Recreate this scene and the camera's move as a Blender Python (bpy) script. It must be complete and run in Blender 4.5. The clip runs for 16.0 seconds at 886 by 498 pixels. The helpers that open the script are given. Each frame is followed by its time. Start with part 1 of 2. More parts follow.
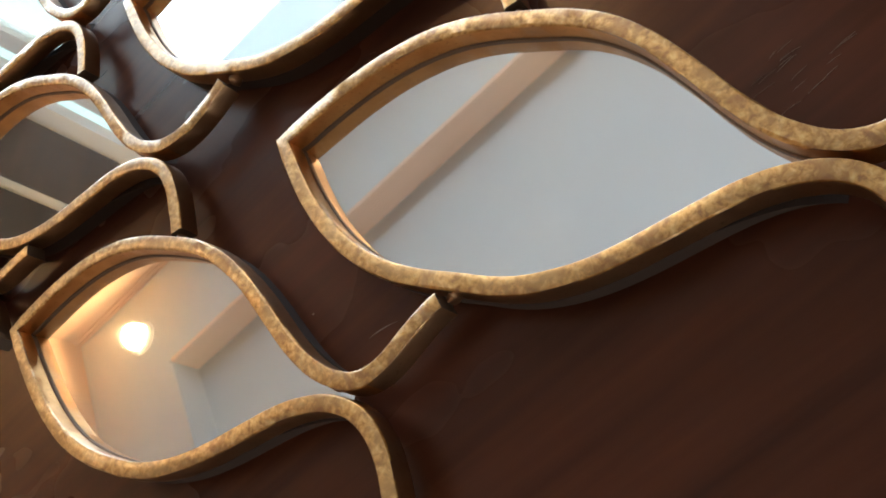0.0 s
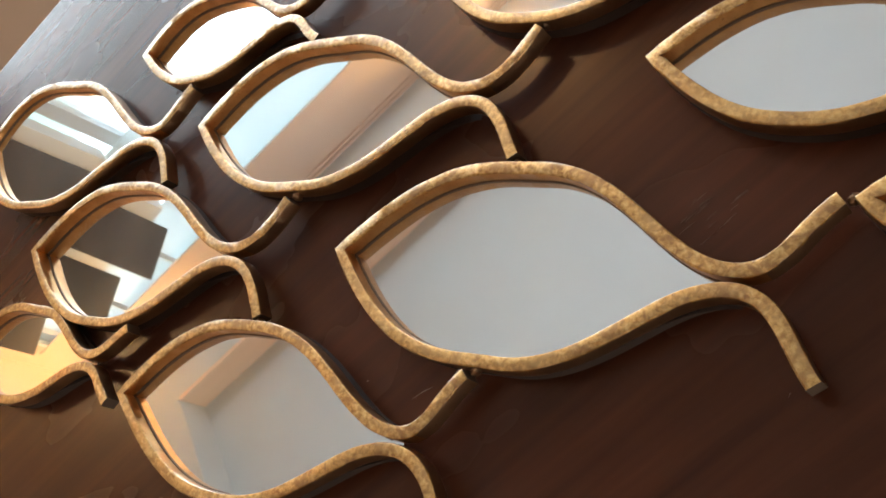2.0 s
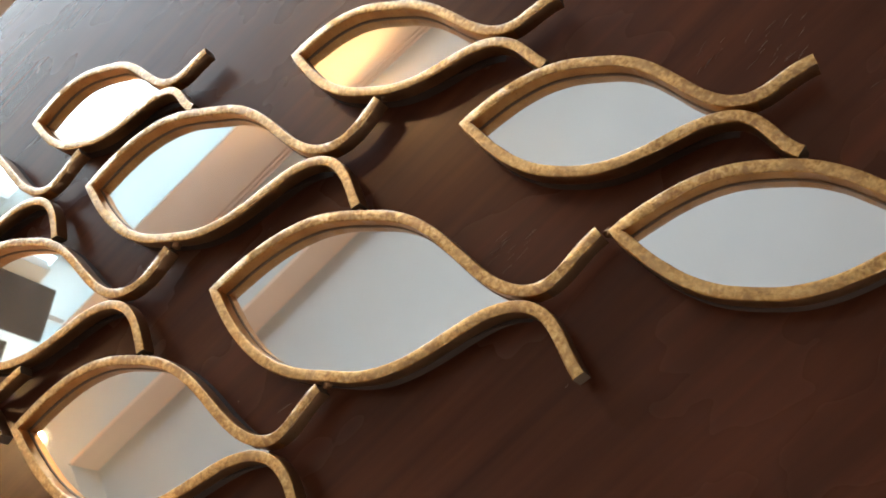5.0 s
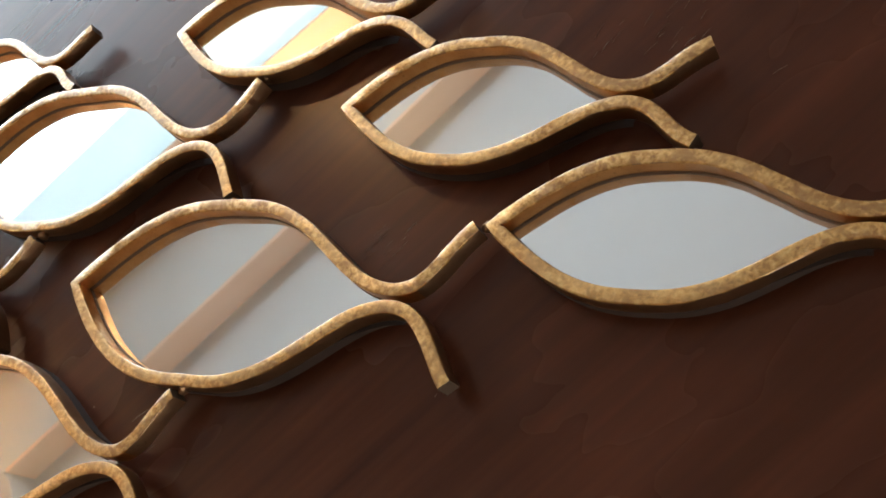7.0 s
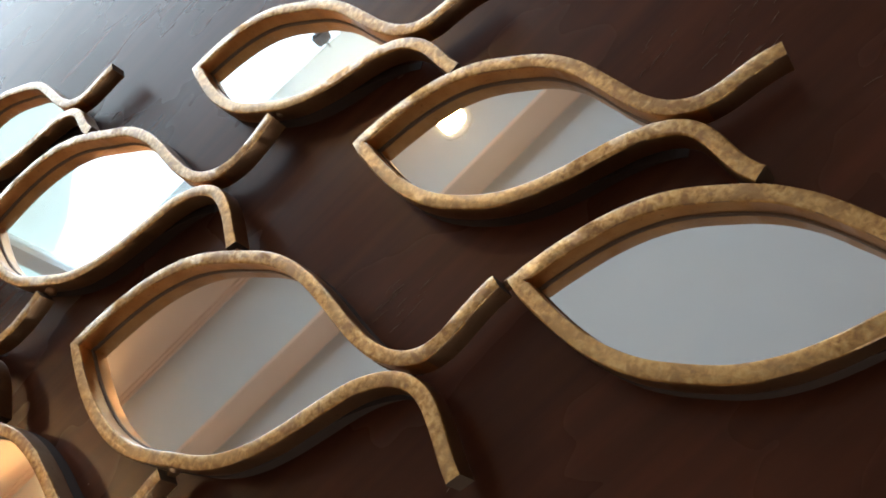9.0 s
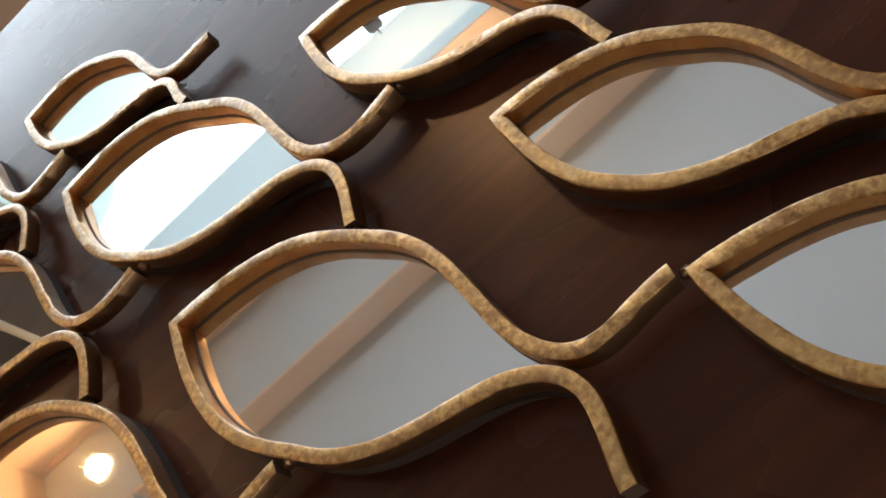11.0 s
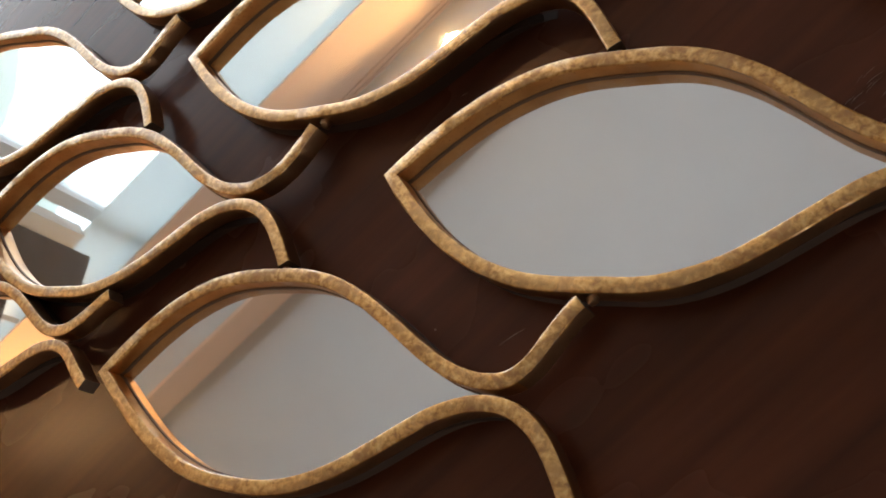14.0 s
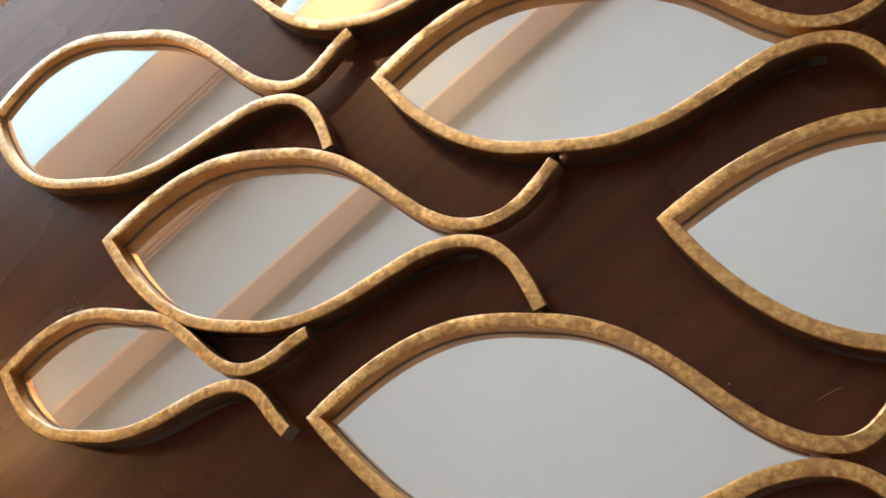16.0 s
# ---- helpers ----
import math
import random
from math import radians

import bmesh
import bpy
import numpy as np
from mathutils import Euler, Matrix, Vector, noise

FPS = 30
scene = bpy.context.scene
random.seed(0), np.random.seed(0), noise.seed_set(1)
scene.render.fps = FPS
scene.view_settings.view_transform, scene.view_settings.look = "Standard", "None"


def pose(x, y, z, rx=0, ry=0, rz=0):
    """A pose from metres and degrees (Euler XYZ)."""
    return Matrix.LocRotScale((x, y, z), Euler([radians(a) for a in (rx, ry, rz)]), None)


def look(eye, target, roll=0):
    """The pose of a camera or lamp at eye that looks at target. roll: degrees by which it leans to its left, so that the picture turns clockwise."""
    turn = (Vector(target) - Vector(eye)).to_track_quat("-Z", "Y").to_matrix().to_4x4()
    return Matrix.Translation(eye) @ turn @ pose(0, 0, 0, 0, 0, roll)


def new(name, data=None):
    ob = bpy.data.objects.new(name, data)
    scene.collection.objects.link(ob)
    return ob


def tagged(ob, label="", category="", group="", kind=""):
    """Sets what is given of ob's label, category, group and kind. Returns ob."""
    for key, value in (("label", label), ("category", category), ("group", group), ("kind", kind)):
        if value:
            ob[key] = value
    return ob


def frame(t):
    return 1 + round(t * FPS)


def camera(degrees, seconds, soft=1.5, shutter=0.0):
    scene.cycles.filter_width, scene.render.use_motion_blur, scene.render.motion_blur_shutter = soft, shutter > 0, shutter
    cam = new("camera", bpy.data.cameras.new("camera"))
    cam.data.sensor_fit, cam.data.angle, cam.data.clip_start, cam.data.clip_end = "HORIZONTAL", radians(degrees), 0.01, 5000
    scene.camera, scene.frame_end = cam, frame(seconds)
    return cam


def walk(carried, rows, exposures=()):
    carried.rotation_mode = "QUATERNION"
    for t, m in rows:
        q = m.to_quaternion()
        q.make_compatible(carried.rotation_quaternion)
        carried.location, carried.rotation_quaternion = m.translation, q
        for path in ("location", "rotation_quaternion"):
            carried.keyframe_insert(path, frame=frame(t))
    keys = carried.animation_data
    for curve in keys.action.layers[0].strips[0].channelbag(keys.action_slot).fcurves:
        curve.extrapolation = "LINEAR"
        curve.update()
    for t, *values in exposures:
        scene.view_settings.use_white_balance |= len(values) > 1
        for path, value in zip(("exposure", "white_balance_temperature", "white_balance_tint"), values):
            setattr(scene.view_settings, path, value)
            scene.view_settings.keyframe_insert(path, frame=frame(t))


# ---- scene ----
cam = camera(52.09, 16.0, soft=1.85)
EXPOSURES = [(0.0, 0.15, 5990, 10), (0.5, -0.08, 6040, 10), (1.0, -0.14, 6060, 10), (1.5, -0.02, 6120, 11), (2.0, 0.25, 6240, 11), (3.0, 0.4, 6240, 11), (5.5, 0.27, 6140, 10), (7.0, 0.25, 6140, 10), (7.5, 0.25, 6190, 11), (8.0, -0.22, 5940, 10), (10.5, -0.3, 6140, 11),
             (11.0, -0.28, 6190, 12), (12.5, -0.27, 6490, 14), (13.5, -0.28, 6540, 15), (14.0, -0.28, 6540, 16), (14.5, -0.25, 6540, 16), (15.0, -0.16, 6540, 15), (16.0, 0.36, 6440, 12)]
PATH = [
    (0, (0.0080, 0.0056, 1.0159), (-0.5828, 0.2025, 0.2985), -60.50),
    (0.5, (0.0432, 0.0008, 1.0451), (-0.5621, 0.2108, 0.3437), -60.29),
    (1, (0.0600, -0.0009, 1.0693), (-0.5485, 0.2130, 0.3718), -60.19),
    (1.5, (0.0624, -0.0014, 1.1030), (-0.5390, 0.2080, 0.3981), -60.12),
    (2, (0.0720, 0.0025, 1.1285), (-0.5135, 0.2303, 0.4159), -59.41),
    (2.5, (0.0876, 0.0134, 1.1567), (-0.4710, 0.2559, 0.4276), -58.81),
    (3, (0.0975, 0.0199, 1.1877), (-0.4370, 0.2681, 0.4426), -57.65),
    (5.5, (0.1568, -0.0314, 1.1701), (-0.3343, 0.2800, 0.4189), -52.52),
    (6, (0.1573, -0.0270, 1.1521), (-0.3190, 0.2877, 0.3928), -51.25),
    (6.5, (0.1600, -0.0230, 1.1354), (-0.3123, 0.3007, 0.3773), -49.79),
    (7, (0.1708, -0.0105, 1.1144), (-0.3052, 0.3123, 0.3583), -49.62),
    (7.5, (0.1716, 0.0024, 1.0814), (-0.3281, 0.3191, 0.3381), -51.29),
    (8, (0.1788, 0.0198, 1.0626), (-0.3566, 0.3407, 0.3464), -53.74),
    (10.5, (0.1169, 0.0322, 1.0425), (-0.4592, 0.3741, 0.3688), -50.95),
    (11, (0.1042, 0.0247, 1.0481), (-0.4793, 0.3466, 0.3710), -52.41),
    (11.5, (0.0836, 0.0247, 1.0536), (-0.4958, 0.3154, 0.3591), -54.25),
    (12, (0.0626, 0.0125, 1.0581), (-0.5020, 0.2746, 0.3404), -56.35),
    (12.5, (0.0376, -0.0032, 1.0654), (-0.5228, 0.2567, 0.3437), -57.51),
    (13, (0.0170, -0.0149, 1.0662), (-0.5224, 0.2594, 0.3339), -56.72),
    (13.5, (-0.0053, -0.0348, 1.0713), (-0.5437, 0.2440, 0.3400), -55.99),
    (14, (-0.0399, -0.0430, 1.0829), (-0.5555, 0.2439, 0.3383), -54.59),
    (14.5, (-0.0853, -0.0496, 1.1041), (-0.5737, 0.2495, 0.3462), -52.45),
    (15, (-0.1276, -0.0555, 1.1243), (-0.5933, 0.2500, 0.3547), -50.84),
    (15.5, (-0.1593, -0.0533, 1.1396), (-0.5991, 0.2571, 0.3568), -48.95),
    (16, (-0.2010, -0.0501, 1.1499), (-0.6143, 0.2596, 0.3525), -46.89),
]
walk(cam, [(t, look(eye, target, roll)) for t, eye, target, roll in PATH], EXPOSURES)

# ---------------------------------------------------------------- world and light
ROOM = 46.6                      # the room and the table stand turned to the sculpture
TABLE_Z, FRAME_H, FRAME_W = 0.762, 0.018, 0.0068
MIRROR_Z = 0.7705


def room(u, s, z, rz=0.0):
    return pose(0, 0, 0, 0, 0, ROOM) @ pose(u, s, z, 0, 0, rz)


world = bpy.data.worlds.new("daylight")
scene.world = world
world.use_nodes = True
wn = world.node_tree.nodes
sky = wn.new("ShaderNodeTexSky")
sky.sky_type, sky.sun_disc = "NISHITA", False
sky.sun_elevation, sky.sun_rotation = radians(40), radians(150)
wn["Background"].inputs["Strength"].default_value = 0.15
world.node_tree.links.new(sky.outputs[0], wn["Background"].inputs["Color"])

sun = new("sun", bpy.data.lights.new("sun", "SUN"))
sun.data.energy, sun.data.angle, sun.data.color = 2.0, radians(0.5), (1, 0.95, 0.88)
sun.matrix_world = pose(0, 0, 6, 50, 0, ROOM)


def area(name, m, w, h, watts, colour):
    ob = new(name, bpy.data.lights.new(name, "AREA"))
    ob.data.shape, ob.data.size, ob.data.size_y = "RECTANGLE", w, h
    ob.data.energy, ob.data.color = watts, colour
    ob.matrix_world = m
    return ob


WIN = (-1.86, 1.00, 0.85, 2.12)      # window: u from, u to, z from, z to
BACK = (-1.20, 1.60, 0.30, 1.20)     # window in the back wall
WALL_S = 2.085
area("window_daylight", room((WIN[0] + WIN[1]) / 2, WALL_S + 0.24, (WIN[2] + WIN[3]) / 2) @ pose(0, 0, 0, -80), 2.8, 1.29, 49, (0.79, 0.91, 1.0))


# strip lamp added low in the window to lift its sheen on the table
area("low_window_fill", room((WIN[0] + WIN[1]) / 2, WALL_S + 0.17, WIN[2] + 0.26) @ pose(0, 0, 0, -90), 2.74, 0.48, 25, (0.90, 0.96, 1.0))
area("back_window_daylight", room((BACK[0] + BACK[1]) / 2, -3.02, (BACK[2] + BACK[3]) / 2) @ pose(0, 0, 0, 90), 2.7, 0.85, 40, (1.0, 0.95, 0.86))


def downlight_lamp(u, s):
    ob = new("downlight_beam", bpy.data.lights.new("downlight_beam", "SPOT"))
    ob.data.energy, ob.data.color, ob.data.spot_size, ob.data.spot_blend = 15, (1.0, 0.66, 0.29), radians(172), 0.3
    ob.data.shadow_soft_size = 0.04
    ob.matrix_world = room(u, s, 2.272)


downlight_lamp(-0.02, 1.90)
downlight_lamp(-1.675, 1.90)

# ---------------------------------------------------------------- materials


def material(name):
    m = bpy.data.materials.new(name)
    m.use_nodes = True
    nt = m.node_tree
    return m, nt, nt.nodes["Principled BSDF"]


def node(nt, kind, **settings):
    n = nt.nodes.new(kind)
    for k, v in settings.items():
        n.inputs[k].default_value = v
    return n


def coords(nt, scale, turn=0.0):
    tc = nt.nodes.new("ShaderNodeTexCoord")
    mp = nt.nodes.new("ShaderNodeMapping")
    mp.inputs["Scale"].default_value = scale
    mp.inputs["Rotation"].default_value = (0, 0, radians(turn))
    nt.links.new(tc.outputs["Object"], mp.inputs["Vector"])
    return mp.outputs[0]


def ramp(nt, source, stops):
    r = nt.nodes.new("ShaderNodeValToRGB")
    el = r.color_ramp.elements
    while len(el) < len(stops):
        el.new(0.5)
    for e, (p, c) in zip(el, stops):
        e.position, e.color = p, (*c, 1)
    nt.links.new(source, r.inputs[0])
    return r.outputs[0]


def mix(nt, fac, a, b, how="MIX"):
    n = nt.nodes.new("ShaderNodeMix")
    n.data_type, n.blend_type = "RGBA", how
    for sock, v in ((n.inputs[0], fac), (n.inputs[6], a), (n.inputs[7], b)):
        if isinstance(v, bpy.types.NodeSocket):
            nt.links.new(v, sock)
        else:
            sock.default_value = v if isinstance(v, float) else (*v, 1)
    return n.outputs[2]


def bump(nt, b, height, strength, distance):
    n = node(nt, "ShaderNodeBump", Strength=strength, Distance=distance)
    nt.links.new(height, n.inputs["Height"])
    nt.links.new(n.outputs[0], b.inputs["Normal"])


def noise_tex(nt, vec, scale, detail=6.0, rough=0.6, distort=0.0):
    n = node(nt, "ShaderNodeTexNoise", Scale=scale, Detail=detail, Roughness=rough, Distortion=distort)
    nt.links.new(vec, n.inputs["Vector"])
    return n.outputs["Fac"]


def wood_material(name, dark, mid, light, gloss, turn=0.0, scale=1.0, specular=0.4, tint=(1.0, 1.0, 1.0)):
    m, nt, b = material(name)
    grain = noise_tex(nt, coords(nt, (1.3 * scale, 26 * scale, 26 * scale), turn), 2.4, 4, 0.55, 0.2)
    fine = noise_tex(nt, coords(nt, (8 * scale, 170 * scale, 170 * scale), turn), 1.0, 2, 0.5)
    cloud = noise_tex(nt, coords(nt, (3.5 * scale, 6 * scale, 6 * scale), turn), 1.3, 3, 0.5)
    smear = noise_tex(nt, coords(nt, (9 * scale, 16 * scale, 16 * scale), turn + 25), 1.0, 3, 0.5)
    deep, pale = tuple(2 * d - m for d, m in zip(dark, mid)), tuple(2 * p - m for p, m in zip(light, mid))
    c = mix(nt, grain, tuple(max(0.002, k) for k in deep), pale)
    c = mix(nt, cloud, c, dark)
    pores = mix(nt, fine, (0.45, 0.43, 0.41), (1.3, 1.3, 1.3))
    c = mix(nt, 0.55, c, pores, "MULTIPLY")
    nt.links.new(c, b.inputs["Base Color"])
    r = mix(nt, smear, (gloss - 0.07,) * 3, (gloss + 0.07,) * 3)
    nt.links.new(r, b.inputs["Roughness"])
    b.inputs["Specular IOR Level"].default_value = specular
    b.inputs["Specular Tint"].default_value = (*tint, 1)
    return m


def paint_material(name, colour, rough=0.75):
    m, nt, b = material(name)
    v = coords(nt, (1, 1, 1))
    big, fine = noise_tex(nt, v, 1.7, 4), noise_tex(nt, v, 140, 3)
    c = mix(nt, ramp(nt, big, ((0.35, (0, 0, 0)), (0.7, (1, 1, 1)))), tuple(0.95 * k for k in colour), colour)
    nt.links.new(c, b.inputs["Base Color"])
    b.inputs["Roughness"].default_value = rough
    bump(nt, b, fine, 0.12, 0.001)
    return m


def gold_material():
    m, nt, b = material("antique_gold_leaf")
    v = coords(nt, (1, 1, 1))
    blotch = noise_tex(nt, v, 330, 4.0, 0.62, 0.35)
    patch = noise_tex(nt, v, 150, 3.0, 0.55, 0.6)
    speck = noise_tex(nt, v, 900, 3, 0.6)
    wide = noise_tex(nt, v, 32, 3, 0.5)
    c = ramp(nt, blotch, ((0.35, (0.27, 0.120, 0.024)), (0.43, (0.42, 0.205, 0.040)), (0.53, (0.57, 0.315, 0.076)), (0.68, (0.69, 0.44, 0.145))))
    c = mix(nt, ramp(nt, patch, ((0.49, (0.0,) * 3), (0.60, (0.75,) * 3))), c, (0.30, 0.135, 0.026))
    c = mix(nt, ramp(nt, wide, ((0.45, (0.0,) * 3), (0.70, (0.45,) * 3))), c, (0.62, 0.380, 0.120))
    c = mix(nt, ramp(nt, speck, ((0.60, (0, 0, 0)), (0.70, (0.25,) * 3))), c, (0.18, 0.085, 0.022))
    nt.links.new(c, b.inputs["Base Color"])
    b.inputs["Metallic"].default_value = 0.6
    b.inputs["Coat IOR"].default_value = 1.6
    b.inputs["Coat Weight"].default_value, b.inputs["Coat Roughness"].default_value = 1.0, 0.27
    nt.links.new(ramp(nt, blotch, ((0.3, (0.52,) * 3), (0.7, (0.36,) * 3))), b.inputs["Roughness"])
    bump(nt, b, blotch, 0.22, 0.0006)
    return m


def side_gold_material(name, low, high):
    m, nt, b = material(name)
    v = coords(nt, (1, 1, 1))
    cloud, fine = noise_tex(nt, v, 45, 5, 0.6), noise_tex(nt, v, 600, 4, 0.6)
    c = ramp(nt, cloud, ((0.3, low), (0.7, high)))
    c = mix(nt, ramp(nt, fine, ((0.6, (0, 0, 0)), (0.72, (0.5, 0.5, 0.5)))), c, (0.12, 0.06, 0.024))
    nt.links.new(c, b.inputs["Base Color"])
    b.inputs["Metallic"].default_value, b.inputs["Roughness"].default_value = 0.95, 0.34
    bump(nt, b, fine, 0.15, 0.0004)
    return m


def plain(name, colour, rough, metal=0.0):
    m, nt, b = material(name)
    v = coords(nt, (1, 1, 1))
    c = mix(nt, noise_tex(nt, v, 60, 5), tuple(0.8 * k for k in colour), colour)
    nt.links.new(c, b.inputs["Base Color"])
    b.inputs["Roughness"].default_value, b.inputs["Metallic"].default_value = rough, metal
    return m


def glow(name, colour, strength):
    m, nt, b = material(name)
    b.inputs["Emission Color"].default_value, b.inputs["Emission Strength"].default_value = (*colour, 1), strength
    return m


WALNUT = wood_material("dark_walnut", (0.032, 0.0098, 0.0050), (0.065, 0.0193, 0.0098), (0.138, 0.0405, 0.0190), 0.27, 0.0, 1.0, 0.28, (1.0, 0.70, 0.54))
FLOOR_WOOD = wood_material("dark_floorboard", (0.02, 0.010, 0.006), (0.045, 0.022, 0.013), (0.07, 0.036, 0.02), 0.5)
BROWN_WOOD = wood_material("brown_panel_wood", (0.05, 0.03, 0.02), (0.11, 0.07, 0.05), (0.16, 0.11, 0.08), 0.55)
GOLD = gold_material()
# Sides are gold: outer colour holds shade, inner colour holds bounced glow.
SHADED_GOLD = side_gold_material("shaded_gold_sides", (0.26, 0.150, 0.076), (0.38, 0.232, 0.124))
LIT_GILT = side_gold_material("lit_gilded_inner_sides", (0.40, 0.185, 0.058), (0.62, 0.325, 0.112))
RIM = plain("dark_rim", (0.085, 0.052, 0.030), 0.7)
GAP = plain("brown_gap_shade", (0.15, 0.085, 0.042), 0.6)
BOARD = plain("dark_backing", (0.038, 0.020, 0.012), 0.8)
# Ceiling white greyed, fascia peach lightened: their difference in light is in the colours.
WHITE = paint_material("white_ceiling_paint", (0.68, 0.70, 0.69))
FASCIA = paint_material("lit_peach_paint", (0.90, 0.65, 0.47), 0.5)
PEACH = paint_material("peach_wall_paint", (0.84, 0.60, 0.42))
TRIM_WHITE = paint_material("white_trim_paint", (0.80, 0.81, 0.80), 0.4)
DARK_METAL = plain("dark_metal", (0.03, 0.03, 0.035), 0.4, 0.6)
BULB = glow("warm_lamp_glass", (1.0, 0.72, 0.38), 16)
CLOTH, ct, cb = material("translucent_blind_cloth")
cb.inputs["Base Color"].default_value, cb.inputs["Roughness"].default_value = (0.80, 0.86, 0.86, 1), 0.9
see = node(ct, "ShaderNodeBsdfTranslucent", Color=(0.80, 0.86, 0.87, 1))
both = node(ct, "ShaderNodeMixShader", Fac=0.62)
ct.links.new(cb.outputs[0], both.inputs[1])
ct.links.new(see.outputs[0], both.inputs[2])
ct.links.new(both.outputs[0], ct.nodes["Material Output"].inputs["Surface"])
MIRROR, mt, mb = material("silvered_mirror")
mb.inputs["Base Color"].default_value = (0.90, 0.90, 0.89, 1)
mb.inputs["Metallic"].default_value, mb.inputs["Roughness"].default_value = 1.0, 0.022
film = node(mt, "ShaderNodeBsdfGlossy", Color=(0.85, 0.84, 0.82, 1), Roughness=0.30)
hazy = mt.nodes.new("ShaderNodeMixShader")
smears = ramp(mt, noise_tex(mt, coords(mt, (1, 1, 1)), 14, 5, 0.6), ((0.3, (0.03,) * 3), (0.75, (0.09,) * 3)))
mt.links.new(smears, hazy.inputs[0])
mt.links.new(mb.outputs[0], hazy.inputs[1])
mt.links.new(film.outputs[0], hazy.inputs[2])
mt.links.new(hazy.outputs[0], mt.nodes["Material Output"].inputs["Surface"])
GLASS, gt, gb = material("window_glass")
clear = node(gt, "ShaderNodeBsdfTransparent", Color=(0.95, 0.97, 0.96, 1))
sheen = node(gt, "ShaderNodeBsdfGlossy", Roughness=0.02)
pane_mix = gt.nodes.new("ShaderNodeMixShader")
gt.links.new(node(gt, "ShaderNodeFresnel", IOR=1.45).outputs[0], pane_mix.inputs[0])
gt.links.new(clear.outputs[0], pane_mix.inputs[1])
gt.links.new(sheen.outputs[0], pane_mix.inputs[2])
gt.links.new(pane_mix.outputs[0], gt.nodes["Material Output"].inputs["Surface"])
gt.nodes.remove(gb)

# ---------------------------------------------------------------- mesh helpers


def part(name, bm, mat, parent=None, label="", smooth=False):
    bmesh.ops.recalc_face_normals(bm, faces=bm.faces)
    me = bpy.data.meshes.new(name)
    bm.to_mesh(me)
    bm.free()
    me.materials.append(mat)
    if smooth:
        me.polygons.foreach_set("use_smooth", [True] * len(me.polygons))
        me.set_sharp_from_angle(angle=radians(28))
    ob = new(name, me)
    if parent is not None:
        ob.parent = parent
    if label:
        tagged(ob, label)
    return ob


def box(bm, u0, u1, s0, s1, z0, z1, bevel=0.0):
    vs = [bm.verts.new((u, s, z)) for u in (u0, u1) for s in (s0, s1) for z in (z0, z1)]
    fs = [bm.faces.new([vs[i] for i in q]) for q in ((0, 1, 3, 2), (4, 6, 7, 5), (0, 4, 5, 1), (2, 3, 7, 6), (0, 2, 6, 4), (1, 5, 7, 3))]
    if bevel:
        bmesh.ops.bevel(bm, geom=list({e for f in fs for e in f.edges}), offset=bevel, segments=2, affect="EDGES")
    return bm


def boxes(*rows, bevel=0.0):
    bm = bmesh.new()
    for r in rows:
        box(bm, *r, bevel=bevel)
    return bm


def setting(name, bm, mat, label, category):
    ob = part(name, bm, mat)
    ob.matrix_world = room(0, 0, 0)
    return tagged(ob, label, category, kind="structure")


def empty(name, m, label, category, group=""):
    ob = new(name)
    ob.matrix_world = m
    return tagged(ob, label, category, group)


# ---------------------------------------------------------------- the room
U0, U1, S0, S1 = -1.95, 2.75, -2.80, WALL_S
TRAY_Z, SOFFIT_Z = 2.40, 2.295
TU0, TU1, TS0, TS1 = -1.58, 2.30, -2.40, 1.73

setting("floor", boxes((U0 - 0.2, U1 + 0.2, S0 - 0.2, S1 + 0.2, -0.1, 0)), FLOOR_WOOD, "dark brown wooden floor below the table", "floor")
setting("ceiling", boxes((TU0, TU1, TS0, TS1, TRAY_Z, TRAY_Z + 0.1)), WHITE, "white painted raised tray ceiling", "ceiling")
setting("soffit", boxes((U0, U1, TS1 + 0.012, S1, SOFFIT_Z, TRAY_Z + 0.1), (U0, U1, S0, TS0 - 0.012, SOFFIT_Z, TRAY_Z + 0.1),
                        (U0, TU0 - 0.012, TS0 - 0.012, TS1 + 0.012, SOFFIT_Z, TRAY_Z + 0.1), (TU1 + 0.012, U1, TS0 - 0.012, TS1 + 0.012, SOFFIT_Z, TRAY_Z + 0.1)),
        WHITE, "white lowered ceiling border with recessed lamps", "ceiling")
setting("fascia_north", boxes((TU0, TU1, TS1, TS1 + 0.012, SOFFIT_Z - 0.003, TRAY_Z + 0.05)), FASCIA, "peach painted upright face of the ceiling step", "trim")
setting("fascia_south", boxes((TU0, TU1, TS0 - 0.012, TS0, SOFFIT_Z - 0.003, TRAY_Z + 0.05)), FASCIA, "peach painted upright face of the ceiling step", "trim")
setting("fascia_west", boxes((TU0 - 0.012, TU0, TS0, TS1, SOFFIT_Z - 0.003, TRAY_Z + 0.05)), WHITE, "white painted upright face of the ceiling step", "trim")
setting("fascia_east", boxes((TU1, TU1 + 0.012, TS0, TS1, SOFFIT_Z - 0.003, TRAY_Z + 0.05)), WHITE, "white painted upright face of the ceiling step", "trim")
setting("wall_north", boxes((U0, WIN[0], S1, S1 + 0.2, 0, TRAY_Z), (WIN[1], U1, S1, S1 + 0.2, 0, TRAY_Z),
                            (WIN[0], WIN[1], S1, S1 + 0.2, 0, WIN[2]), (WIN[0], WIN[1], S1, S1 + 0.2, WIN[3], TRAY_Z)),
        PEACH, "peach painted wall with a wide bright window", "wall")
setting("wall_west", boxes((U0 - 0.2, U0, S0 - 0.2, S1 + 0.2, 0, TRAY_Z + 0.1)), PEACH, "peach painted wall beside the window", "wall")
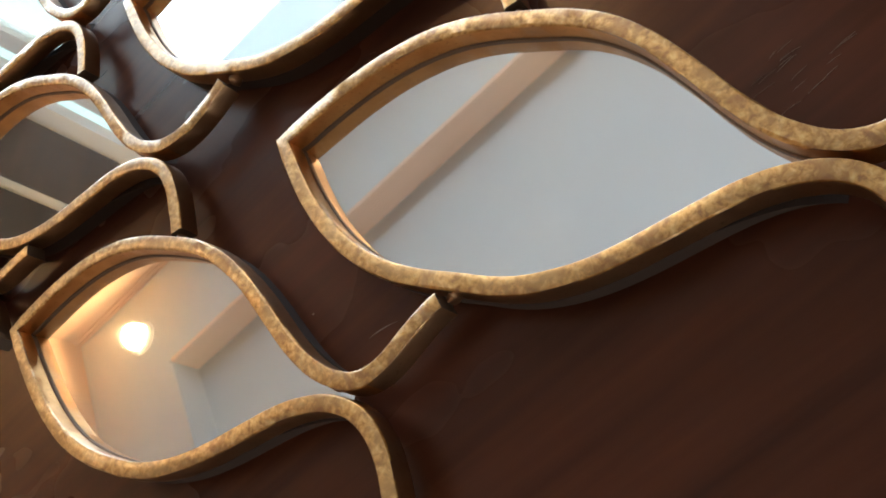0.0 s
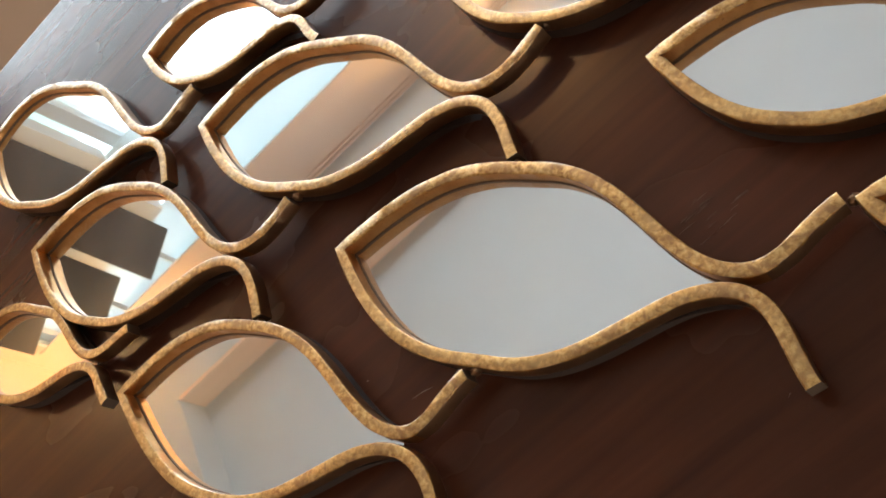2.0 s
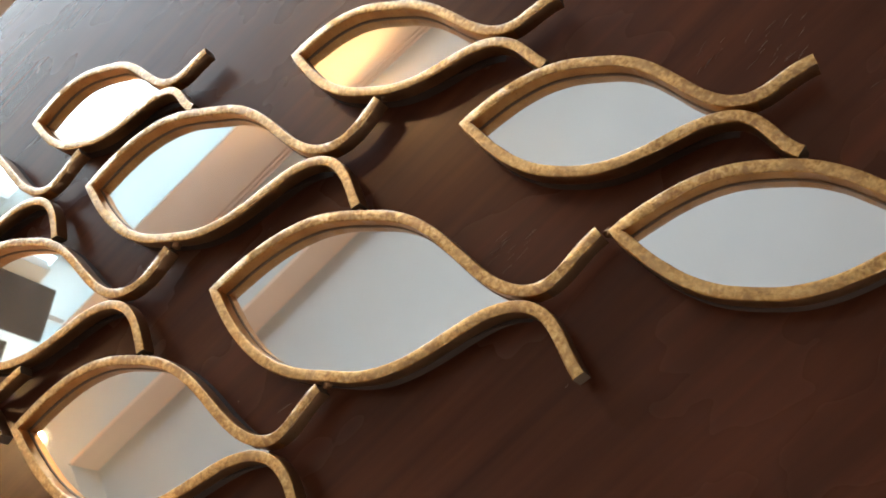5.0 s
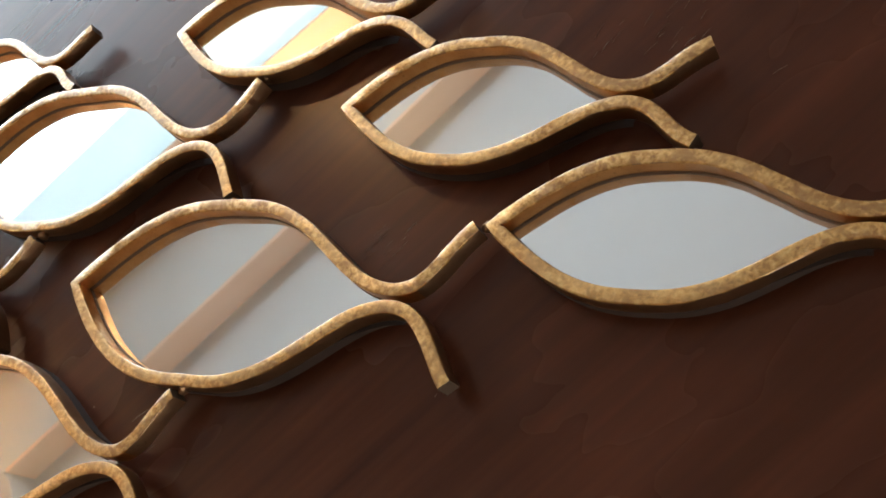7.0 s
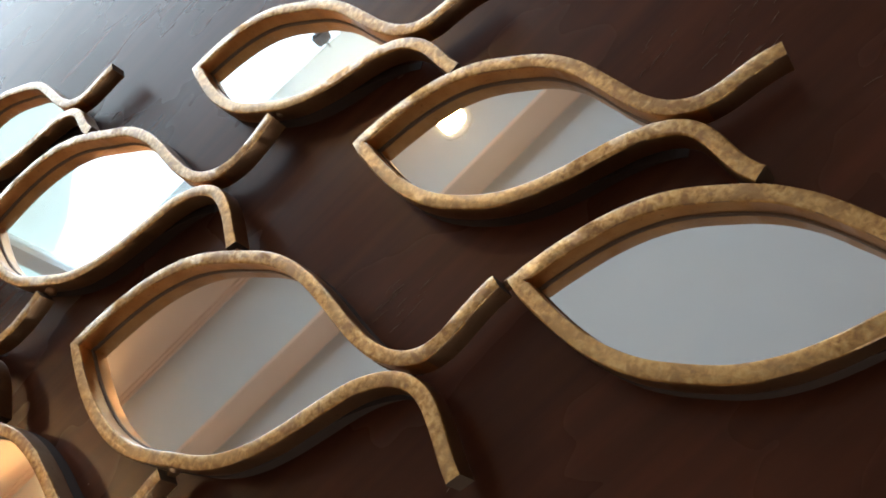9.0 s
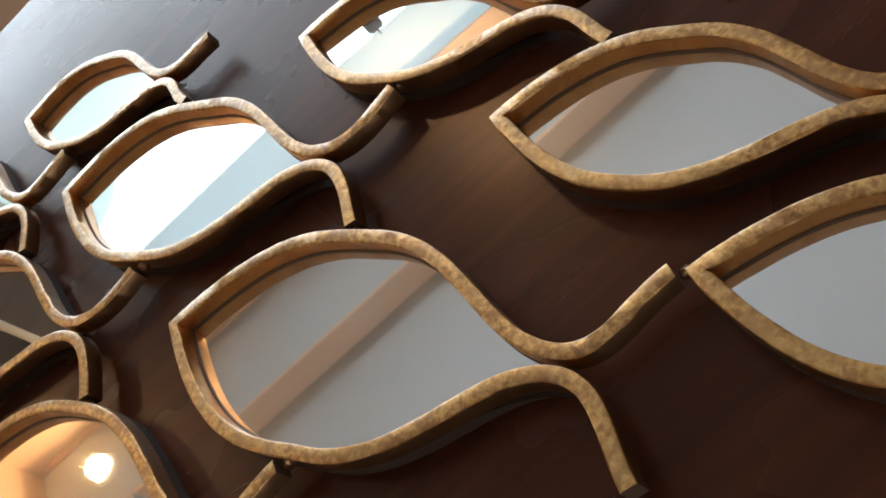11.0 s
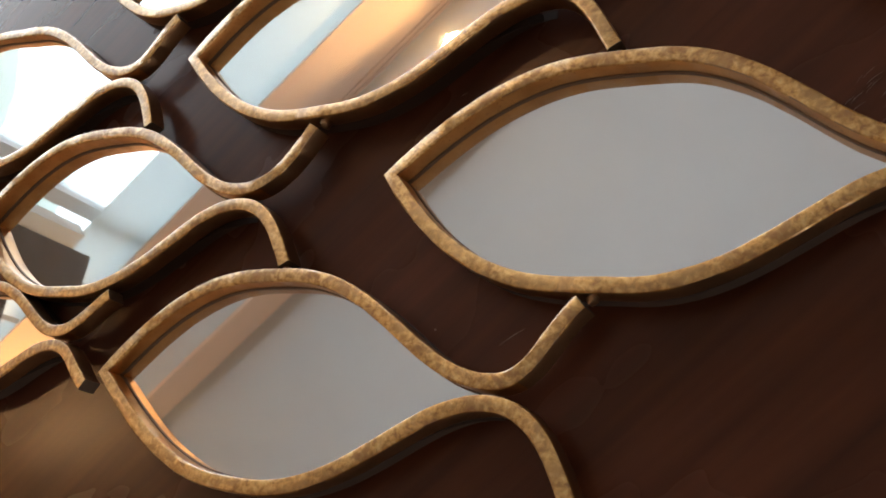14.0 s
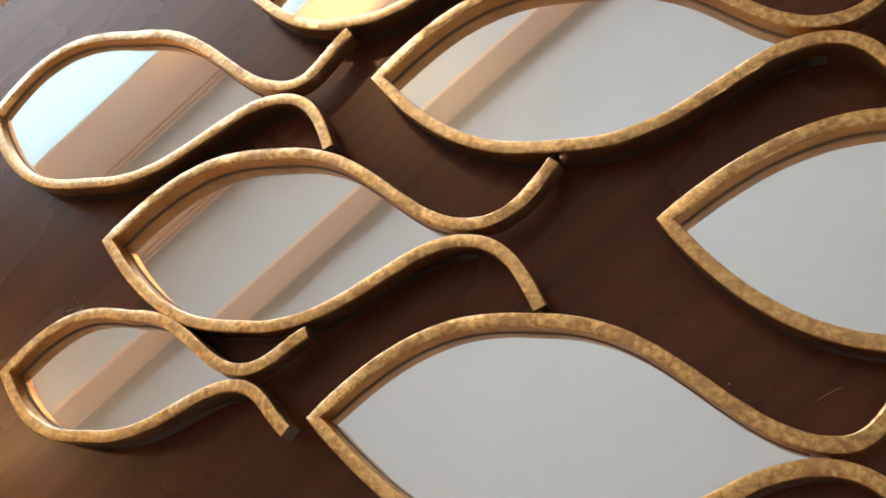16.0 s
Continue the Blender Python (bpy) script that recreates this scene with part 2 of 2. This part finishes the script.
setting("wall_south", boxes((U0, BACK[0], S0 - 0.2, S0, 0, TRAY_Z), (BACK[1], U1, S0 - 0.2, S0, 0, TRAY_Z),
                            (BACK[0], BACK[1], S0 - 0.2, S0, 0, BACK[2]), (BACK[0], BACK[1], S0 - 0.2, S0, BACK[3], TRAY_Z)),
        PEACH, "peach painted back wall with a window", "wall")
setting("wall_east", boxes((U1, U1 + 0.2, S0 - 0.2, S1 + 0.2, 0, TRAY_Z + 0.1)), PEACH, "peach painted plain side wall", "wall")
setting("trim_north", boxes((U0, U1, S1 - 0.009, S1, SOFFIT_Z - 0.010, SOFFIT_Z), (U0, U1, S1 - 0.009, S1, SOFFIT_Z - 0.027, SOFFIT_Z - 0.017)),
        PEACH, "narrow peach double moulding under the lowered ceiling", "moulding")

# windows with frame, reveal, sill and panes
def window(name, m, u0, u1, z0, z1, bars, label):
    win = empty(name, m, label, "window")
    win["kind"] = "structure"
    fw = 0.05
    part("window_frame", boxes((u0, u1, 0.05, 0.11, z0, z0 + fw), (u0, u1, 0.05, 0.11, z1 - 0.014, z1), (u0, u0 + fw, 0.05, 0.11, z0 + fw, z1 - 0.014),
                               (u1 - fw, u1, 0.05, 0.11, z0 + fw, z1 - 0.014), *((b, b + 0.045, 0.05, 0.11, z0 + fw, z1 - 0.014) for b in bars)), TRIM_WHITE, win)
    part("reveal", boxes((u0, u0 + 0.012, 0.0, 0.05, z0, z1), (u0, u0 + 0.012, 0.11, 0.2, z0, z1), (u1 - 0.012, u1, 0.0, 0.05, z0, z1),
                         (u0 + 0.012, u1 - 0.012, 0.11, 0.2, z0, z0 + 0.012), (u0 + 0.012, u1 - 0.012, 0.024, 0.05, z1 - 0.006, z1),
                         (u0 + 0.012, u1 - 0.012, 0.11, 0.2, z1 - 0.006, z1)), TRIM_WHITE, win, "white painted window reveal")
    part("window_sill", boxes((u0 - 0.04, u1 + 0.04, -0.08, 0.05, z0 - 0.03, z0 - 0.002), bevel=0.006), TRIM_WHITE, win)
    for a, b in zip((u0 + fw, *(b + 0.045 for b in bars)), (*bars, u1 - fw)):
        pane = part("pane", boxes((a, b, 0.078, 0.084, z0 + fw, z1 - 0.014)), GLASS, win)
        pane.visible_shadow = False


window("window_1", room(0, S1, 0), *WIN, (-1.135, 0.42), "wide white framed window full of daylight")
window("window_2", room(0, S0, 0, 180), -BACK[1], -BACK[0], BACK[2], BACK[3], (-0.25,), "white framed window in the back wall")

# Added board: hides the raised opening that lets light reach the blind's top.
setting("trim_cover", boxes((WIN[0] - 0.03, WIN[1] + 0.03, S1 - 0.006, S1 - 0.0005, 2.068, 2.140)), PEACH, "added peach board hiding the opening above the blind", "trim")
setting("window_infill", boxes((WIN[0], -1.16, S1 + 0.001, S1 + 0.05, WIN[2], 1.90)), TRIM_WHITE, "white painted panel behind the hanging blinds", "wall panel")

# Added glowing plate: gives the left of the window its pale green light.
MINT = glow("pale_green_glow", (0.60, 0.79, 0.75), 1.15)
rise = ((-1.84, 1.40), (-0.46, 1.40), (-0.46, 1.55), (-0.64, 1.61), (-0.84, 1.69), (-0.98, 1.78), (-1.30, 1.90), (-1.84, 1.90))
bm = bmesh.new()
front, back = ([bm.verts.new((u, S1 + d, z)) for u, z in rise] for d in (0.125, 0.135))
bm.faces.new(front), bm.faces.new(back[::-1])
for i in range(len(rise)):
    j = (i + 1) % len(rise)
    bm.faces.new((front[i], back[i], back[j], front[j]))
setting("backdrop", bm, MINT, "pale green glowing plate outside the window", "backdrop")

blind = empty("roller_blind", room(0, S1, 0), "pale translucent roller blind drawn a little way down", "blind")
part("cloth", boxes((WIN[0] + 0.005, WIN[1] - 0.005, 0.020, 0.0212, 1.905, WIN[3] - 0.002)), CLOTH, blind)
part("bottom_hem", boxes((WIN[0] + 0.005, WIN[1] - 0.005, 0.0195, 0.0217, 1.897, 1.905)), CLOTH, blind)
pull = bmesh.new()
box(pull, -0.045, 0.005, -0.008, 0.008, 1.835, 1.88, bevel=0.006)
box(pull, -0.022, -0.018, -0.002, 0.014, 1.878, 1.897)
part("pull", pull, DARK_METAL, blind, "dark hanging pull")


def blind_panel(u, s, turn):
    top = empty("panel_blind", room(u, s, 0, turn), "brown wood-look hanging blind panel beside the window", "blind", "blind panels")
    part("panel", boxes((-0.165, 0.0, -0.005, 0.005, 0.5, 1.944), bevel=0.002), BROWN_WOOD, top)
    part("top_clip", boxes((-0.090, -0.075, -0.004, 0.004, 1.944, 2.0), bevel=0.001), TRIM_WHITE, top)


for u in (-1.20, -1.43, -1.66):
    blind_panel(u, S1 - 0.024, 46)


def downlight(u, s):
    top = empty("downlight", room(u, s, SOFFIT_Z), "round recessed ceiling lamp glowing warm", "ceiling lamp", "recessed lamps")
    bm = bmesh.new()
    rings = []
    for r, z in ((0.056, 0.0), (0.054, -0.006), (0.029, -0.007), (0.025, 0.0)):
        rings.append([bm.verts.new((r * math.cos(a), r * math.sin(a), z)) for a in np.linspace(0, 2 * math.pi, 32, endpoint=False)])
    for p, q in zip(rings, rings[1:]):
        for i in range(32):
            bm.faces.new((p[i], p[(i + 1) % 32], q[(i + 1) % 32], q[i]))
    part("ring", bm, TRIM_WHITE, top)
    bm = bmesh.new()
    prev = None
    for r, z in ((0.025, -0.001), (0.021, -0.006), (0.013, -0.010), (0.004, -0.013)):
        ring = [bm.verts.new((r * math.cos(a), r * math.sin(a), z)) for a in np.linspace(0, 2 * math.pi, 32, endpoint=False)]
        if prev:
            for i in range(32):
                bm.faces.new((prev[i], prev[(i + 1) % 32], ring[(i + 1) % 32], ring[i]))
        prev = ring
    bm.faces.new(prev)
    part("lens", bm, BULB, top, "glowing frosted glass")


downlight(-0.02, 1.90)
downlight(-1.675, 1.90)

# ---------------------------------------------------------------- the table
TAB = (-1.15, 1.05, -0.60, 0.805)
table = empty("dining_table", room(0, 0, 0), "dark walnut dining table with a scratched satin top", "table")
part("tabletop", boxes((TAB[0], TAB[1], TAB[2], TAB[3], TABLE_Z - 0.035, TABLE_Z), bevel=0.004), WALNUT, table)
for u in (TAB[0] + 0.08, TAB[1] - 0.08):
    for s in (TAB[2] + 0.08, TAB[3] - 0.08):
        part("leg", boxes((u - 0.04, u + 0.04, s - 0.04, s + 0.04, 0, TABLE_Z - 0.035), bevel=0.004), WALNUT, table)
part("apron", boxes((TAB[0] + 0.13, TAB[1] - 0.13, TAB[2] + 0.07, TAB[2] + 0.09, TABLE_Z - 0.12, TABLE_Z - 0.036)), WALNUT, table)
part("apron", boxes((TAB[0] + 0.13, TAB[1] - 0.13, TAB[3] - 0.09, TAB[3] - 0.07, TABLE_Z - 0.12, TABLE_Z - 0.036)), WALNUT, table)

SCRATCH = plain("worn_scratch", (0.30, 0.22, 0.17), 0.6)


def scratch(x, y, turn, length, width=0.00035):
    bm = bmesh.new()
    n = 7
    rows = []
    for i in range(n):
        t = i / (n - 1)
        w = width * math.sin(math.pi * (0.06 + 0.88 * t)) * 0.5
        bend = 0.04 * length * math.sin(math.pi * t)
        rows.append([bm.verts.new(((t - 0.5) * length, bend + sgn * w, z)) for sgn, z in ((-1, 0), (0, 0.00012), (1, 0))])
    for p, q in zip(rows, rows[1:]):
        bm.faces.new((p[0], q[0], q[1], p[1]))
        bm.faces.new((p[1], q[1], q[2], p[2]))
    ob = part("scratch", bm, SCRATCH, table)
    ob.matrix_local = room(0, 0, 0).inverted() @ pose(x, y, TABLE_Z + 0.00005, 0, 0, turn)


scratch(-0.2187, 0.0417, 36, 0.0135, 0.0003)
scratch(-0.2572, 0.0429, 20, 0.0012, 0.0010)
for i in range(16):
    scratch(-0.083 + random.uniform(-0.013, 0.013), 0.140 + random.uniform(-0.012, 0.012), 44 + random.uniform(-9, 9), random.uniform(0.003, 0.010), 0.00018)
for i in range(22):
    scratch(0.040 + random.uniform(-0.030, 0.030), 0.257 + random.uniform(-0.014, 0.014), 55 + random.uniform(-10, 10), random.uniform(0.003, 0.009), 0.00018)
for i in range(7):
    scratch(-0.636 + random.uniform(-0.010, 0.010), 0.059 + random.uniform(-0.010, 0.010), random.uniform(0, 90), random.uniform(0.003, 0.008), 0.0003)
for i in range(12):
    scratch(random.uniform(-0.6, 0.2), random.uniform(-0.1, 0.3), random.uniform(20, 80), random.uniform(0.002, 0.007), 0.00016)

# ---------------------------------------------------------------- the sculpture of fish-shaped mirrors
sculpture = empty("mirror_sculpture", pose(0, 0, TABLE_Z), "antique gold school of fish mirrors lying on a dark table", "wall decoration")
HANDLES = (0.670, 0.251, 0.470, 0.319, 0.392, 0.392)


def bezier(a, b, c, d, n):
    t = np.linspace(0, 1, n)[:, None]
    return (1 - t) ** 3 * a + 3 * t * (1 - t) ** 2 * b + 3 * t * t * (1 - t) * c + t ** 3 * d


def flank(length, sign, nose, peak, height, tail_x, tail_y, tail):
    """Centre line of one side of a fish, from its nose over the back to the tail's tip."""
    k, at = HANDLES, lambda *v: np.array(v)
    p0, p1, p2, p3 = at(0, 0.0), at(peak, sign * height), at(length, sign * 0.00425), at(length + tail_x, sign * tail_y)
    reach = math.hypot(tail_x, tail_y - 0.00425)
    one = bezier(p0, p0 + k[0] * peak * at(math.cos(nose), sign * math.sin(nose)), p1 - at(k[1] * peak, 0), p1, 30)
    two = bezier(p1, p1 + at(k[2] * (length - peak), 0), p2 - at(k[3] * (length - peak), 0), p2, 30)
    three = bezier(p2, p2 + at(k[4] * reach, 0), p3 - k[5] * reach * at(math.cos(tail), sign * math.sin(tail)), p3, 18)
    return np.vstack([one, two[1:]]), three[1:]


def sideways(line):
    """Unit normals of a polyline, lengthened at sharp corners so that the bar keeps its width."""
    d = np.diff(line, axis=0)
    d /= np.linalg.norm(d, axis=1)[:, None]
    n = np.stack([-d[:, 1], d[:, 0]], 1)
    m = np.vstack([n[:1], n[:-1] + n[1:], n[-1:]])
    m /= np.linalg.norm(m, axis=1)[:, None]
    cosine = np.concatenate([[1], (m[1:-1] * n[1:]).sum(1), [1]])
    return m / np.clip(cosine, 0.86, 1)[:, None]


def swept_bar(line, profile, wobble=0.0, closed_ends=True):
    bm = bmesh.new()
    side = sideways(line)
    rings = []
    for i, (p, n) in enumerate(zip(line, side)):
        ring = []
        for j, (a, z) in enumerate(profile):
            w = wobble * noise.noise((p[0] * 90, p[1] * 90, j * 3.1))
            dz = wobble * 0.8 * noise.noise((p[0] * 60 + 7, p[1] * 60, j * 2.3)) if z > 0.01 else 0.0
            ring.append(bm.verts.new((p[0] + n[0] * (a + w), p[1] + n[1] * (a + w), z + dz)))
        rings.append(ring)
    k = len(profile)
    for p, q in zip(rings, rings[1:]):
        for j in range(k):
            bm.faces.new((p[j], p[(j + 1) % k], q[(j + 1) % k], q[j]))
    if closed_ends:
        bm.faces.new(rings[0])
        bm.faces.new(rings[-1][::-1])
    return bm


def askew(bm, length, turn, tilt):
    """Lets a pane sit a little askew in its bar: degrees of rise towards the window wall and along it."""
    to_wall, along = math.tan(radians(tilt[0])), math.tan(radians(tilt[1]))
    a = radians(ROOM - turn)
    gx, gy = along * math.cos(a) - to_wall * math.sin(a), along * math.sin(a) + to_wall * math.cos(a)
    for v in bm.verts:
        v.co.z += gx * (v.co.x - 0.5 * length) + gy * v.co.y


BAR_Z = 0.0078                    # the bars start above the table, carried by the boards


def fish(x, y, turn, length, back, belly, tilt=(0.0, 0.0)):
    top_body, top_tail = flank(length, 1, *back)
    low_body, low_tail = flank(length, -1, *belly)
    line = np.vstack([top_tail[::-1], top_body[::-1], low_body[1:], low_tail])
    h, w, c = FRAME_H, FRAME_W / 2, 0.0010
    profile = ((-w, BAR_Z), (w, BAR_Z), (w, h - c), (w - 0.3 * c, h - 0.3 * c), (w - c, h), (c - w, h), (0.3 * c - w, h - 0.3 * c), (-w, h - c))
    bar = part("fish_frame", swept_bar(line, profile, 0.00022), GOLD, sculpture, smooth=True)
    bar.data.materials.append(SHADED_GOLD)
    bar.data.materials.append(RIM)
    bar.data.materials.append(LIT_GILT)
    bar.matrix_local = pose(x, y, 0, 0, 0, turn)
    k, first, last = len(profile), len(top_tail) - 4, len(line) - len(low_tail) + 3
    # index 1: sides with shade in the colour, 3: inner sides with glow
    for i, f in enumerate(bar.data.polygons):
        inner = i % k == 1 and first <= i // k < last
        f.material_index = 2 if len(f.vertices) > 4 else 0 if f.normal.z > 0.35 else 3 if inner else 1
    inside = np.vstack([top_body, low_body[::-1][:-1]])
    inside = inside[np.concatenate([[True], np.linalg.norm(np.diff(inside, axis=0), axis=1) > 1e-5])]
    zm = MIRROR_Z - TABLE_Z

    def plate(outline, z0, z1):
        bm = bmesh.new()
        upper = [bm.verts.new((*p, z1)) for p in outline]
        lower = [bm.verts.new((*p, z0)) for p in outline]
        bm.faces.new(upper)
        bm.faces.new(lower[::-1])
        for i in range(len(outline)):
            j = (i + 1) % len(outline)
            bm.faces.new((upper[i], lower[i], lower[j], upper[j]))
        return bm

    bm = plate(inside, zm - 0.003, zm)
    askew(bm, length, turn, tilt)
    part("mirror_pane", bm, MIRROR, bar, "clear silvered mirror glass")
    rim = np.vstack([top_body[::-1], low_body[1:]])
    out = sideways(rim)
    board = swept_bar(rim - out * (0.15 * w), ((-0.75 * w, 0), (0.6 * w, 0), (0.6 * w, BAR_Z + 0.001), (-0.75 * w, BAR_Z + 0.001)))
    for v in board.verts:                     # the boards run out under the narrow tail
        v.co.z *= min(1.0, max(0.02, (length - 0.006 - v.co.x) / 0.035))
    part("backing_rim", board, BOARD, bar, "dark brown backing under the bar")
    # Dark strip along the glass, put where the gap's shade falls.
    bm = swept_bar((rim + out * (w + 0.0003))[2:-2], ((-0.0006, zm - 0.001), (0.0005, zm - 0.001), (0.0003, zm + 0.0010), (-0.0006, zm + 0.0014)))
    askew(bm, length, turn, tilt)
    part("gap_shade_strip", bm, GAP, bar, "dark strip with the shade of the gap around the glass")
    return bar


def weld(x, y, turn):
    bm = bmesh.new()
    bmesh.ops.create_uvsphere(bm, u_segments=10, v_segments=6, radius=1.0)
    for v in bm.verts:
        k = 1 + 0.25 * noise.noise(v.co * 1.7 + Vector((x * 50, y * 50, 0)))
        v.co = Vector((v.co.x * 0.0030 * k, v.co.y * 0.0020 * k, v.co.z * 0.0035 * k))
    ob = part("weld_bead", bm, SHADED_GOLD, sculpture, smooth=True)
    ob.matrix_local = pose(x, y, 0.0125, 0, 0, turn)


fish(-0.5559, 0.2600, 5.63, 0.1592, (0.94, 0.0824, 0.0367, 0.0340, 0.0246, 0.50), (0.76, 0.0793, 0.0335, 0.0333, 0.0259, 0.44))
fish(-0.4534, 0.1944, 2.28, 0.2279, (0.88, 0.1226, 0.0489, 0.0382, 0.0358, 0.99), (0.80, 0.1187, 0.0498, 0.0383, 0.0396, 1.00), tilt=(-0.2, -0.3))
fish(-0.2873, 0.1105, -0.74, 0.2244, (0.81, 0.1174, 0.0499, 0.0372, 0.0371, 0.72), (0.83, 0.1195, 0.0493, 0.0382, 0.0386, 0.84), tilt=(-0.22, 0))
fish(-0.6145, 0.0942, 2.14, 0.2320, (0.86, 0.1147, 0.0504, 0.0406, 0.0364, 1.04), (0.77, 0.1180, 0.0506, 0.0422, 0.0382, 1.01), tilt=(-0.8, 0))
fish(-0.4445, 0.0053, 2.3, 0.2288, (0.85, 0.1119, 0.0510, 0.0345, 0.0367, 0.73), (0.66, 0.1157, 0.0471, 0.0383, 0.0377, 1.09), tilt=(0.2, -0.2))
fish(-0.6615, 0.0099, 3.73, 0.1663, (0.90, 0.0894, 0.0339, 0.0373, 0.0244, 0.50), (0.88, 0.0809, 0.0338, 0.0356, 0.0258, 0.56), tilt=(0.6, 0))
fish(-0.2707, 0.2850, -3.76, 0.1619, (0.86, 0.0769, 0.0321, 0.0360, 0.0251, 0.32), (0.74, 0.0832, 0.0327, 0.0381, 0.0229, 0.51), tilt=(-0.5, -1.6))
fish(-0.1190, 0.2159, -2.69, 0.1563, (0.79, 0.0808, 0.0344, 0.0359, 0.0248, 0.41), (0.70, 0.0750, 0.0327, 0.0348, 0.0249, 0.39), tilt=(-0.1, 0.6))
fish(-0.0165, 0.1444, -0.04, 0.1561, (0.69, 0.0778, 0.0313, 0.0355, 0.0253, 0.36), (0.73, 0.0772, 0.0328, 0.0355, 0.0253, 0.36))
fish(-0.7574, 0.1862, 0.66, 0.2422, (1.11, 0.1163, 0.0527, 0.0358, 0.0378, 0.77), (0.97, 0.1217, 0.0548, 0.0403, 0.0377, 1.07), tilt=(2.4, 0))

# small weld beads where a tail meets the next fish
for x, y, turn in ((-0.1845, 0.163, 100), (-0.361, 0.250, 140), (-0.3395, 0.064, 100), (-0.072, 0.246, 120), (0.072, 0.178, 120), (-0.0215, 0.1455, 60),
                   (-0.180, 0.0555, 60), (-0.340, 0.144, 60), (-0.187, 0.2445, 60)):
    weld(x, y, turn)
